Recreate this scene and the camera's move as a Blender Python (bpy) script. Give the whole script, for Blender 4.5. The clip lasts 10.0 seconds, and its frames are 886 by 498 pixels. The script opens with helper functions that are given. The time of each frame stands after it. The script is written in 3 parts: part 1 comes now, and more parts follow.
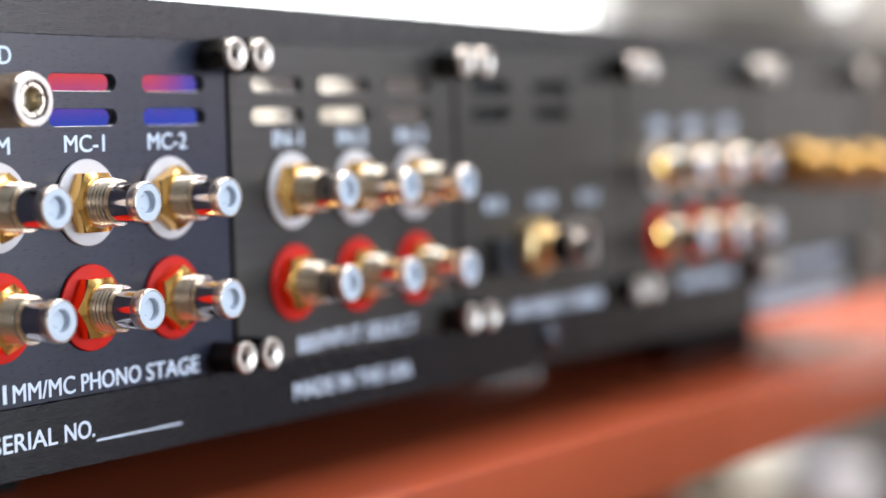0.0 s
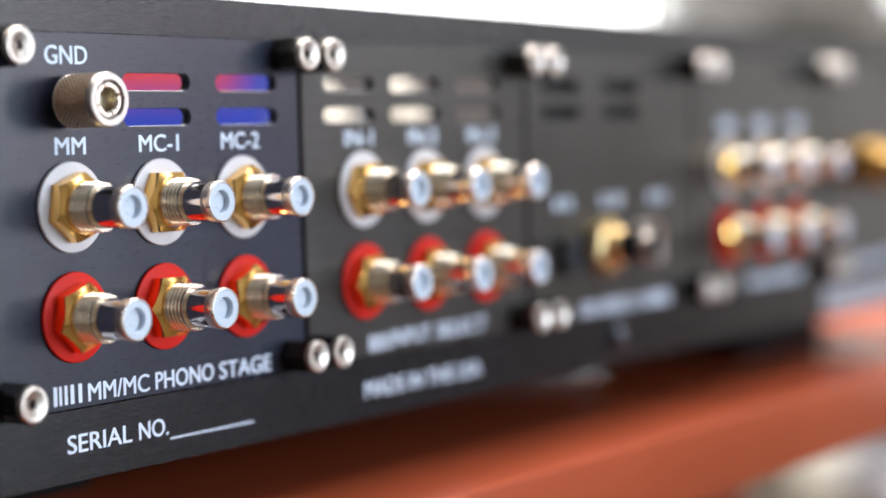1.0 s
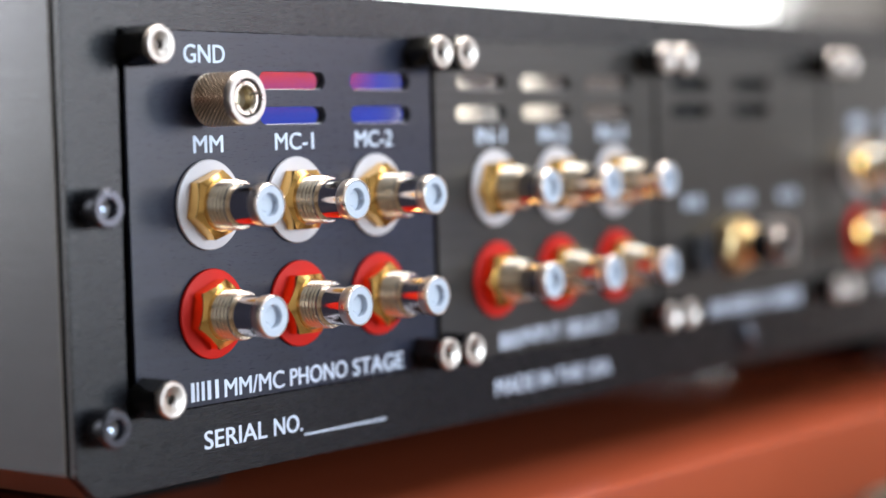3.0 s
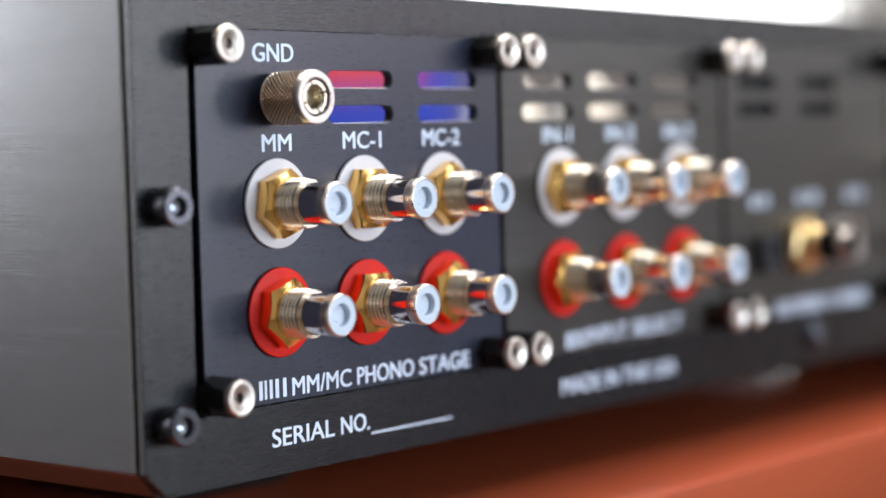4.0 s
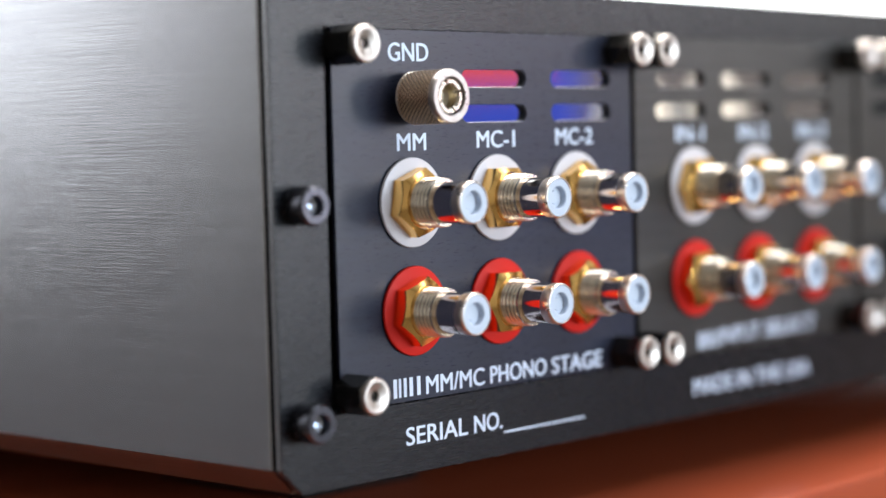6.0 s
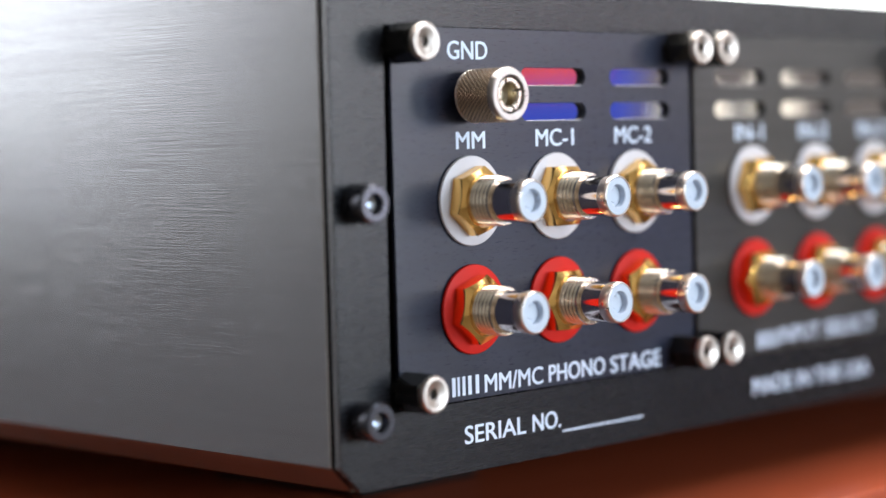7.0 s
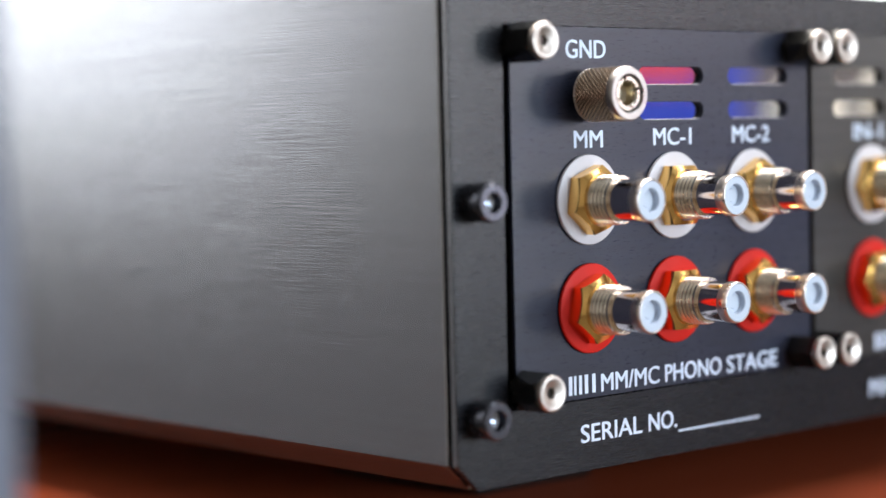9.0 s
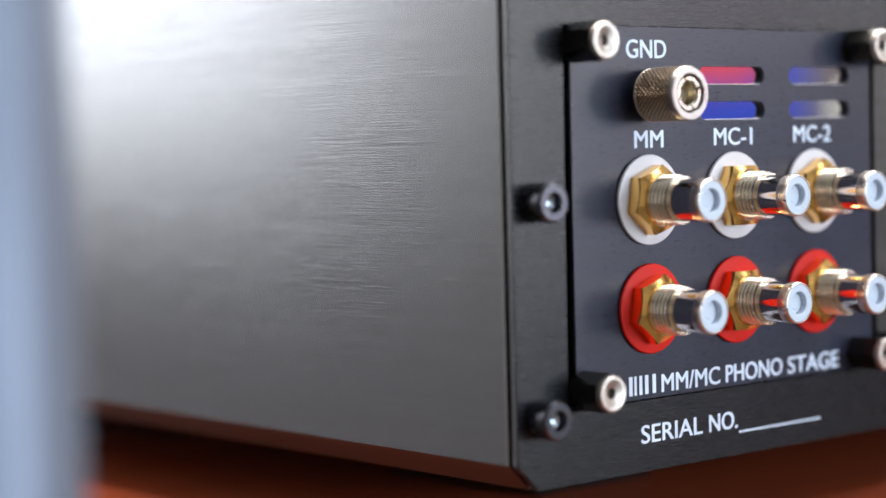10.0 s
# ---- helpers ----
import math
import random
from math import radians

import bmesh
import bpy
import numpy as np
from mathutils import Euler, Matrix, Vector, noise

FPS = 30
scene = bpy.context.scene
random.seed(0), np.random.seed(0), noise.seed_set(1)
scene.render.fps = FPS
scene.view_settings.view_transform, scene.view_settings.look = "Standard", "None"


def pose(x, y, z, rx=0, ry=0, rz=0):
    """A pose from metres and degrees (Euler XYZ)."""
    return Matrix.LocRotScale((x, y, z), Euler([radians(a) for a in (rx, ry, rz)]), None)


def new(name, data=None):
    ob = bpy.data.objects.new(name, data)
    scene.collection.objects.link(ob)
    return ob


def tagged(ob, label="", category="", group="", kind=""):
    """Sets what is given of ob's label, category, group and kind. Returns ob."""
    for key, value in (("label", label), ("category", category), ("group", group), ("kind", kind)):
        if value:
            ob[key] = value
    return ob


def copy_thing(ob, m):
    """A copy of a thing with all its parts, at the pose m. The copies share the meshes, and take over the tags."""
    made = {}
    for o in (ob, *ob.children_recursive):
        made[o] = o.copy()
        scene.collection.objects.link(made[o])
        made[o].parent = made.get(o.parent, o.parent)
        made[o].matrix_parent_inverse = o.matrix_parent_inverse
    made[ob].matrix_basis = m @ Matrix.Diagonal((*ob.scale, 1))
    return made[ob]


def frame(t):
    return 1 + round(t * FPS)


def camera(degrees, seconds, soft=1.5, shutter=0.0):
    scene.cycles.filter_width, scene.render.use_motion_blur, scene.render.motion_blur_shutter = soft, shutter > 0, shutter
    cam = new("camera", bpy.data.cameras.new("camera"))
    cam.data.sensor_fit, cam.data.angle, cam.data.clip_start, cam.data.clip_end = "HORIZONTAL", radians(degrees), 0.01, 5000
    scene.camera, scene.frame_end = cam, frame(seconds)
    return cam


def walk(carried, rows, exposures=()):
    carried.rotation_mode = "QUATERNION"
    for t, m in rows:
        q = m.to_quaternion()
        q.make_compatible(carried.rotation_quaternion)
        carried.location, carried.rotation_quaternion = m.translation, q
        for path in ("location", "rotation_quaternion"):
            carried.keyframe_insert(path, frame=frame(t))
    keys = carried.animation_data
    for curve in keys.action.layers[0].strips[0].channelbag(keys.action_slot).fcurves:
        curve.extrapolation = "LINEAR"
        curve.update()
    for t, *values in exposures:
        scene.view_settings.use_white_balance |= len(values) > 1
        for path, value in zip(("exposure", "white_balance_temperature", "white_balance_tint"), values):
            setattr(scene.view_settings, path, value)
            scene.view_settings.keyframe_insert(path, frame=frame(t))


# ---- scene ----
cam = camera(25.30, 10.0)
# the lens: focused on the first module's lettering, wide open enough to blur the far end
cam.data.dof.use_dof = True
cam.data.dof.focus_distance = 0.367
cam.data.dof.aperture_fstop = 6.2
PATH = [
    (0.0, -0.24997, -0.26214, 0.07542, 86.778, 1.571, -56.865),
    (0.5, -0.25071, -0.26062, 0.07575, 86.749, 1.565, -56.090),
    (1.0, -0.25167, -0.26001, 0.07585, 86.755, 1.576, -55.174),
    (1.5, -0.25209, -0.25906, 0.07631, 86.703, 1.508, -54.346),
    (2.0, -0.25261, -0.25856, 0.07636, 86.707, 1.488, -53.517),
    (2.5, -0.25343, -0.25807, 0.07619, 86.742, 1.522, -52.666),
    (4.0, -0.25504, -0.25529, 0.07640, 86.745, 1.512, -50.206),
    (4.5, -0.25564, -0.25505, 0.07665, 86.731, 1.503, -49.285),
    (5.0, -0.25614, -0.25458, 0.07685, 86.718, 1.464, -48.392),
    (5.5, -0.25680, -0.25387, 0.07686, 86.724, 1.472, -47.579),
    (7.0, -0.25781, -0.25205, 0.07634, 86.828, 1.519, -45.266),
    (7.5, -0.25839, -0.25222, 0.07673, 86.778, 1.437, -44.508),
    (8.0, -0.25903, -0.25161, 0.07675, 86.795, 1.467, -43.809),
    (8.5, -0.25951, -0.25120, 0.07703, 86.763, 1.464, -43.035),
    (9.0, -0.26041, -0.25048, 0.07708, 86.761, 1.386, -42.321),
    (9.5, -0.26060, -0.25016, 0.07699, 86.797, 1.428, -41.513),
    (10.0, -0.26113, -0.25020, 0.07676, 86.859, 1.442, -40.690),
]
walk(cam, [(t, pose(x, y, z, rx, ry, rz)) for t, x, y, z, rx, ry, rz in PATH])

# ---- world and light ----
scene.view_settings.exposure = 0.06
world = bpy.data.worlds.new("world")
scene.world = world
world.use_nodes = True
wn = world.node_tree
sky = wn.nodes.new("ShaderNodeTexSky")
sky.sky_type, sky.sun_disc = "NISHITA", False
sky.sun_elevation, sky.sun_rotation = radians(40), radians(20)
wn.links.new(sky.outputs[0], wn.nodes["Background"].inputs[0])
wn.nodes["Background"].inputs[1].default_value = 0.12


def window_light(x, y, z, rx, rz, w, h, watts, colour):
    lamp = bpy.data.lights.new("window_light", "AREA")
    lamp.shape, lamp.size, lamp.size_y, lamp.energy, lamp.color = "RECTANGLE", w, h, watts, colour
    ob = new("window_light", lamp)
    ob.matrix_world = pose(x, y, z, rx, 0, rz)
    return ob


# north windows (behind the unit) and the south window that faces the sockets
window_light(2.76, 1.74, 0.72, -90, 0, 1.72, 1.10, 60, (0.94, 0.97, 1.0))
window_light(-0.82, 1.74, 0.71, -90, 0, 0.98, 1.14, 12.5, (0.93, 0.97, 1.0))
window_light(0.90, -2.62, 0.30, 90, 0, 1.40, 0.90, 70, (0.72, 0.86, 1.0))
# second south window, unseen, added to lift the panel's sheen
window_light(3.10, -2.62, 0.30, 90, 0, 2.40, 0.90, 52, (0.93, 0.93, 0.97))
# two added lamps in unseen ceiling openings: one over the table, one before it
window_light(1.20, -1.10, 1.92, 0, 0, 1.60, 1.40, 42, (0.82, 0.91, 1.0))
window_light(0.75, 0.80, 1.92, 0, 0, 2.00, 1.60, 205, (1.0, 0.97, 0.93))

# ---- materials ----


def material(name, colour, rough, metal=0.0, vary=0.15, scale=40.0, stretch=(1, 1, 1), bump=0.0, bump_scale=400.0, spec=0.5, coat=0.0, rough_vary=0.1, aniso=0.0):
    m = bpy.data.materials.new(name)
    m.use_nodes = True
    n, l = m.node_tree.nodes, m.node_tree.links
    b = n["Principled BSDF"]
    b.inputs["Metallic"].default_value = metal
    b.inputs["Specular IOR Level"].default_value = spec
    b.inputs["Coat Weight"].default_value = coat
    b.inputs["Coat Roughness"].default_value = 0.08
    b.inputs["Anisotropic"].default_value = aniso
    co = n.new("ShaderNodeTexCoord")
    mp = n.new("ShaderNodeMapping")
    mp.inputs["Scale"].default_value = stretch
    l.new(co.outputs["Object"], mp.inputs["Vector"])
    big = n.new("ShaderNodeTexNoise")
    big.inputs["Scale"].default_value, big.inputs["Detail"].default_value = scale, 5
    l.new(mp.outputs[0], big.inputs["Vector"])
    mix = n.new("ShaderNodeMix")
    mix.data_type = "RGBA"
    lo = [c * (1 - vary) for c in colour]
    hi = [min(1, c * (1 + vary)) for c in colour]
    mix.inputs["A"].default_value = (*lo, 1)
    mix.inputs["B"].default_value = (*hi, 1)
    l.new(big.outputs[0], mix.inputs["Factor"])
    l.new(mix.outputs["Result"], b.inputs["Base Color"])
    rg = n.new("ShaderNodeMapRange")
    rg.inputs["To Min"].default_value = max(0.02, rough * (1 - rough_vary * 2))
    rg.inputs["To Max"].default_value = min(1, rough * (1 + rough_vary * 2))
    fine = n.new("ShaderNodeTexNoise")
    fine.inputs["Scale"].default_value, fine.inputs["Detail"].default_value = bump_scale, 3
    l.new(mp.outputs[0], fine.inputs["Vector"])
    l.new(fine.outputs[0], rg.inputs["Value"])
    l.new(rg.outputs[0], b.inputs["Roughness"])
    if bump:
        bp = n.new("ShaderNodeBump")
        bp.inputs["Strength"].default_value, bp.inputs["Distance"].default_value = bump, 0.0002
        l.new(fine.outputs[0], bp.inputs["Height"])
        l.new(bp.outputs[0], b.inputs["Normal"])
    return m


PANEL = material("black_anodised_brushed", (0.037, 0.033, 0.0305), 0.30, 0.0, 0.5, 60, (0.6, 1, 14), 0.13, 420, 0.5)
FRAME_BLACK = material("black_anodised_frame", (0.008, 0.0085, 0.011), 0.27, 0.0, 0.5, 60, (0.6, 1, 14), 0.13, 420, 0.42)
MODULE = material("blue_black_anodised", (0.018, 0.0205, 0.036), 0.29, 0.0, 0.4, 60, (1, 1, 14), 0.08, 420, 0.46)
SIDE = material("brushed_side_aluminium", (0.412, 0.41, 0.436), 0.24, 0.92, 0.1, 50, (1, 0.10, 11), 0.165, 500, 0.5, rough_vary=0.12)
# Side metal darkened for the lower chamfer: its dark reflection put into colour
SIDE_SHADE = material("shaded_chamfer", (0.175, 0.155, 0.15), 0.3, 0.92, 0.15, 50, (1, 0.2, 9), 0.1, 480)
BARE = material("bare_cut_aluminium", (0.62, 0.60, 0.58), 0.35, 1.0, 0.1, 200)
GROOVE = material("black_gap", (0.006, 0.006, 0.006), 0.8)
GOLD = material("gold_plate", (1.0, 0.585, 0.19), 0.15, 1.0, 0.06, 300)
PALE_GOLD = material("pale_gold_thread", (1.0, 0.86, 0.70), 0.25, 1.0, 0.06, 300)
SATIN_GOLD = material("satin_gold_plate", (0.92, 0.66, 0.33), 0.36, 1.0, 0.06, 300)
CHROME = material("polished_champagne_metal", (0.92, 0.79, 0.70), 0.10, 1.0, 0.04, 300)
NICKEL = material("nickel", (0.58, 0.51, 0.46), 0.42, 1.0, 0.12, 300, rough_vary=0.3)
STUD = material("pale_brass_stud", (0.74, 0.66, 0.54), 0.26, 1.0, 0.1, 300, rough_vary=0.3)
TURNED = material("turned_nickel_face", (0.44, 0.40, 0.37), 0.34, 1.0, 0.15, 500, rough_vary=0.3)
# Darker, rougher gold of the binding posts
DULL_GOLD = material("dark_amber_gold", (0.50, 0.29, 0.09), 0.34, 1.0, 0.15, 300)
BLACK_NICKEL = material("black_nickel", (0.07, 0.065, 0.06), 0.2, 0.9, 0.2, 200)
BRASS_HOLE = material("dull_brass", (0.55, 0.47, 0.34), 0.35, 1.0)
SHADE_DARK = material("shade_dark_metal", (0.03, 0.028, 0.026), 0.5, 0.3)
KNURL_SHADE = material("groove_shade_metal", (0.05, 0.038, 0.028), 0.5, 0.6)
KNURL = material("knurled_nickel", (0.42, 0.32, 0.235), 0.3, 1.0, 0.15, 400)
WHITE_PLASTIC = material("white_plastic", (0.62, 0.58, 0.60), 0.4, 0, 0.05, 200)
RIM = material("worn_champagne_rim", (0.88, 0.76, 0.68), 0.32, 1.0, 0.06, 300, rough_vary=0.3)
INSULATOR = material("bluish_white_plastic", (0.56, 0.61, 0.70), 0.35, 0, 0.03, 200)
RED_PLASTIC = material("red_plastic", (0.60, 0.015, 0.008), 0.5, 0, 0.08, 200, spec=0.18)
PIN = material("socket_throat", (0.55, 0.60, 0.68), 0.5, 0, 0.05)
PRINT = material("white_print", (0.72, 0.79, 0.93), 0.6, 0, 0.03, 900)
BLACK_SCREW = material("black_oxide_steel", (0.085, 0.085, 0.10), 0.26, 0.9, 0.3, 300)
GLINT_STEEL = material("glint_bright_steel", (0.42, 0.46, 0.55), 0.22, 1.0, 0.2, 300)
RUBBER = material("black_rubber", (0.006, 0.006, 0.006), 0.8, 0, 0.3, 200, spec=0.15)
BLACK_PLASTIC = material("black_plastic", (0.02, 0.021, 0.026), 0.35, 0, 0.2, 200)
STICKER = material("silver_label", (0.36, 0.38, 0.43), 0.4, 0.2, 0.08, 150)
RED_BOX = material("red_card", (0.72, 0.065, 0.07), 0.35, 0, 0.08, 200)
BLUE_BOX = material("blue_card", (0.025, 0.06, 0.52), 0.35, 0, 0.08, 200)
BEIGE = material("beige_ceramic", (0.80, 0.74, 0.62), 0.5, 0, 0.08, 200)
ALU_POST = material("satin_aluminium_post", (0.17, 0.19, 0.238), 0.58, 1.0, 0.05, 60, (1, 1, 0.1), 0.1, 300)
WALL = material("warm_grey_wall", (0.26, 0.242, 0.22), 0.8, 0, 0.05, 3, bump=0.2, bump_scale=60)
BOUNCE_WALL = material("pale_bounce_wall", (0.74, 0.69, 0.64), 0.8, 0, 0.05, 3, bump=0.2, bump_scale=60)
CEIL = material("grey_ceiling", (0.42, 0.40, 0.37), 0.85, 0, 0.03, 3)
FLOOR = material("beige_carpet", (0.052, 0.036, 0.021), 0.9, 0, 0.25, 12, bump=0.6, bump_scale=150)
FRAME = material("white_window_frame", (0.80, 0.80, 0.78), 0.4, 0, 0.04, 20)
CREAM = material("cream_plastic", (0.80, 0.74, 0.64), 0.4, 0, 0.05, 50)
GREY_CABLE = material("grey_cable", (0.25, 0.24, 0.28), 0.5, 0, 0.1, 100)
GREY_PAINT = material("grey_painted_wood", (0.145, 0.143, 0.147), 0.5, 0, 0.15, 8, (1, 1, 6))
GREY_CARD = material("grey_card", (0.12, 0.108, 0.10), 0.7, 0, 0.1, 30)
BROWN_CLOTH = material("brown_grey_cloth", (0.085, 0.07, 0.06), 0.8, 0, 0.15, 20, bump=0.3, bump_scale=200)
BOXWOOD = material("dark_wood", (0.12, 0.075, 0.045), 0.5, 0, 0.3, 8, (1, 1, 6))
DARK_WOOD = material("black_brown_wood", (0.028, 0.021, 0.017), 0.5, 0, 0.3, 8, (1, 1, 6))
MIRROR = material("polished_steel_shield", (0.60, 0.60, 0.62), 0.04, 1.0, 0.03, 100)
LAMP_GLOW = bpy.data.materials.new("glowing_lamp_shade")
LAMP_GLOW.use_nodes = True
LAMP_GLOW.node_tree.nodes["Principled BSDF"].inputs["Emission Color"].default_value = (1, 0.95, 0.88, 1)
LAMP_GLOW.node_tree.nodes["Principled BSDF"].inputs["Emission Strength"].default_value = 2.0
DAYLIGHT = bpy.data.materials.new("overcast_sky")
DAYLIGHT.use_nodes = True
DAYLIGHT.node_tree.nodes["Principled BSDF"].inputs["Emission Color"].default_value = (0.97, 0.98, 1, 1)
DAYLIGHT.node_tree.nodes["Principled BSDF"].inputs["Emission Strength"].default_value = 4.0


def wood():
    m = material("red_lacquered_wood", (0.41, 0.080, 0.033), 0.20, 0, 0.22, 7, (0.35, 5, 5), 0.04, 120, 0.4, 0.06)
    return m


SHELF = wood()

# ---- mesh helpers (centimetres in, metres out) ----
CM = 0.01


def part(name, bm, mat, parent=None, label="", smooth=None):
    me = bpy.data.meshes.new(name)
    bmesh.ops.scale(bm, vec=(CM, CM, CM), verts=bm.verts)
    bm.normal_update()
    bm.to_mesh(me)
    bm.free()
    me.materials.append(mat)
    if smooth:
        me.polygons.foreach_set("use_smooth", [True] * len(me.polygons))
        me.set_sharp_from_angle(angle=radians(smooth))
    ob = new(name, me)
    if parent:
        ob.parent = parent
    if label:
        ob["label"] = label
    return ob


def empty(name, x, y, z, label, category, group="", kind=""):
    ob = new(name)
    ob.empty_display_size = 0.01
    ob.location = (x * CM, y * CM, z * CM)
    return tagged(ob, label, category, group, kind)


def box(bm, x0, x1, y0, y1, z0, z1, bevel=0.0, seg=2):
    r = bmesh.ops.create_cube(bm, size=1)
    for v in r["verts"]:
        v.co = ((x0 + x1) / 2 + v.co.x * (x1 - x0), (y0 + y1) / 2 + v.co.y * (y1 - y0), (z0 + z1) / 2 + v.co.z * (z1 - z0))
    if bevel:
        es = list({e for v in r["verts"] for e in v.link_edges})
        bmesh.ops.bevel(bm, geom=es, offset=bevel, segments=seg, profile=0.5, affect="EDGES")
    return bm


def boxed(x0, x1, y0, y1, z0, z1, bevel=0.0, seg=2):
    return box(bmesh.new(), x0, x1, y0, y1, z0, z1, bevel, seg)


def lathe(profile, n=40, x=0.0, z=0.0, turn=0.0, bm=None, axis="y"):
    """A body of revolution round an axis along -y: profile is a list of (distance out of the panel, radius)."""
    bm = bm or bmesh.new()
    rings = []
    for d, r in profile:
        if r <= 1e-6:
            rings.append([bm.verts.new((x, -d, z) if axis == "y" else (x, z, d))])
        else:
            ring = []
            for i in range(n):
                a = turn + 2 * math.pi * i / n
                if axis == "y":
                    ring.append(bm.verts.new((x + r * math.cos(a), -d, z + r * math.sin(a))))
                else:
                    ring.append(bm.verts.new((x + r * math.cos(a), z + r * math.sin(a), d)))
            rings.append(ring)
    for a, b in zip(rings, rings[1:]):
        for i in range(n):
            j = (i + 1) % n
            if len(a) == 1 and len(b) == 1:
                continue
            if len(a) == 1:
                bm.faces.new((a[0], b[i], b[j]))
            elif len(b) == 1:
                bm.faces.new((a[j], a[i], b[0]))
            else:
                bm.faces.new((a[j], a[i], b[i], b[j]))
    bmesh.ops.recalc_face_normals(bm, faces=bm.faces)
    return bm


def hexagon(d0, d1, flat, x=0.0, z=0.0, turn=0.0, inner=0.95, bore=0.0, dish=0.0):
    """A hexagonal nut whose front corners are turned off by a cone, standing out from d0 to d1."""
    bm = bmesh.new()
    n = 72

    def ring(radius, depth):
        out = []
        for i in range(n):
            a = 2 * math.pi * i / n
            r = flat / math.cos((a % (math.pi / 3)) - math.pi / 6)
            rr, d = radius(r), depth(r)
            out.append(bm.verts.new((x + rr * math.cos(a + turn), -d, z + rr * math.sin(a + turn))))
        return out

    r0 = flat * inner
    rows = [ring(lambda r: r, lambda r: d0), ring(lambda r: r, lambda r: d1 - (r - r0) * 0.55), ring(lambda r: r0, lambda r: d1)]
    if bore:
        rows.append(ring(lambda r: bore, lambda r: d1 - dish))
        rows.append(ring(lambda r: bore, lambda r: d1 - dish - 0.25))
    for a, b in zip(rows, rows[1:]):
        for i in range(n):
            k = (i + 1) % n
            bm.faces.new((a[k], a[i], b[i], b[k]))
    bm.faces.new(rows[-1])
    bm.faces.new(rows[0])
    bmesh.ops.recalc_face_normals(bm, faces=bm.faces)
    return bm


def slot_loop(x0, x1, z0, z1, n=8):
    """A rounded slot's outline."""
    r = (z1 - z0) / 2
    zc = (z0 + z1) / 2
    pts = []
    for i in range(n + 1):
        a = -math.pi / 2 + math.pi * i / n
        pts.append((x1 - r + r * math.cos(a), zc + r * math.sin(a)))
    for i in range(n + 1):
        a = math.pi / 2 + math.pi * i / n
        pts.append((x0 + r + r * math.cos(a), zc + r * math.sin(a)))
    return pts


def plate(name, loops, y0, y1, mat, parent=None, label="", bevel=0.0):
    """A flat plate in the xz plane with holes, from y0 (front) back to y1."""
    cu = bpy.data.curves.new(name, "CURVE")
    cu.dimensions, cu.fill_mode = "2D", "BOTH"
    cu.extrude = (y1 - y0) / 2 * CM - bevel * CM
    cu.bevel_depth = bevel * CM
    cu.bevel_resolution = 2
    cu.offset = -bevel * CM
    for loop in loops:
        sp = cu.splines.new("POLY")
        sp.points.add(len(loop) - 1)
        for q, (px, pz) in zip(sp.points, loop):
            q.co = (px * CM, pz * CM, 0, 1)
        sp.use_cyclic_u = True
    tmp = bpy.data.objects.new("tmp", cu)
    scene.collection.objects.link(tmp)
    bpy.context.view_layer.update()
    me = bpy.data.meshes.new_from_object(tmp.evaluated_get(bpy.context.evaluated_depsgraph_get()))
    bpy.data.objects.remove(tmp)
    me.transform(pose(0, (y0 + y1) / 2 * CM, 0, 90, 0, 0))
    weld = bmesh.new()
    weld.from_mesh(me)
    bmesh.ops.remove_doubles(weld, verts=weld.verts, dist=1e-6)
    bmesh.ops.recalc_face_normals(weld, faces=weld.faces)
    weld.to_mesh(me)
    weld.free()
    me.name = name
    me.materials.clear()
    me.materials.append(mat)
    ob = new(name, me)
    if parent:
        ob.parent = parent
        ob.matrix_parent_inverse = Matrix.Identity(4)
    if label:
        ob["label"] = label
    return ob


def lettering(words, x0, x1, z, height, y, parent, name="printed_text", bold=0.0):
    """Words printed on the panel: capital height and width fitted to the given span."""
    cu = bpy.data.curves.new(name, "FONT")
    cu.body, cu.size, cu.extrude, cu.offset = words, 1.0, 0.004, bold
    cu.resolution_u = 4
    tmp = bpy.data.objects.new("tmp", cu)
    scene.collection.objects.link(tmp)
    bpy.context.view_layer.update()
    me = bpy.data.meshes.new_from_object(tmp.evaluated_get(bpy.context.evaluated_depsgraph_get()))
    bpy.data.objects.remove(tmp)
    co = np.empty(len(me.vertices) * 3)
    me.vertices.foreach_get("co", co)
    co = co.reshape(-1, 3)
    low = co[:, 0].min()
    wide = co[:, 0].max() - low
    tall = 0.729
    out = np.empty_like(co)
    out[:, 0] = (x0 + (co[:, 0] - low) / wide * (x1 - x0)) * CM
    out[:, 1] = (y - co[:, 2] * 0.6) * CM
    out[:, 2] = (z + co[:, 1] / tall * height) * CM
    me.vertices.foreach_set("co", out.ravel())
    # a second impression, a hair to the side, gives the strokes their weight
    twin = bmesh.new()
    twin.from_mesh(me)
    more = bmesh.ops.duplicate(twin, geom=twin.verts[:] + twin.edges[:] + twin.faces[:])["geom"]
    bmesh.ops.translate(twin, vec=(height * 0.045 * CM, -0.003 * CM, height * 0.02 * CM), verts=[e for e in more if isinstance(e, bmesh.types.BMVert)])
    twin.to_mesh(me)
    twin.free()
    me.name = name
    me.materials.clear()
    me.materials.append(PRINT)
    ob = new(name, me)
    ob.parent = parent
    return ob


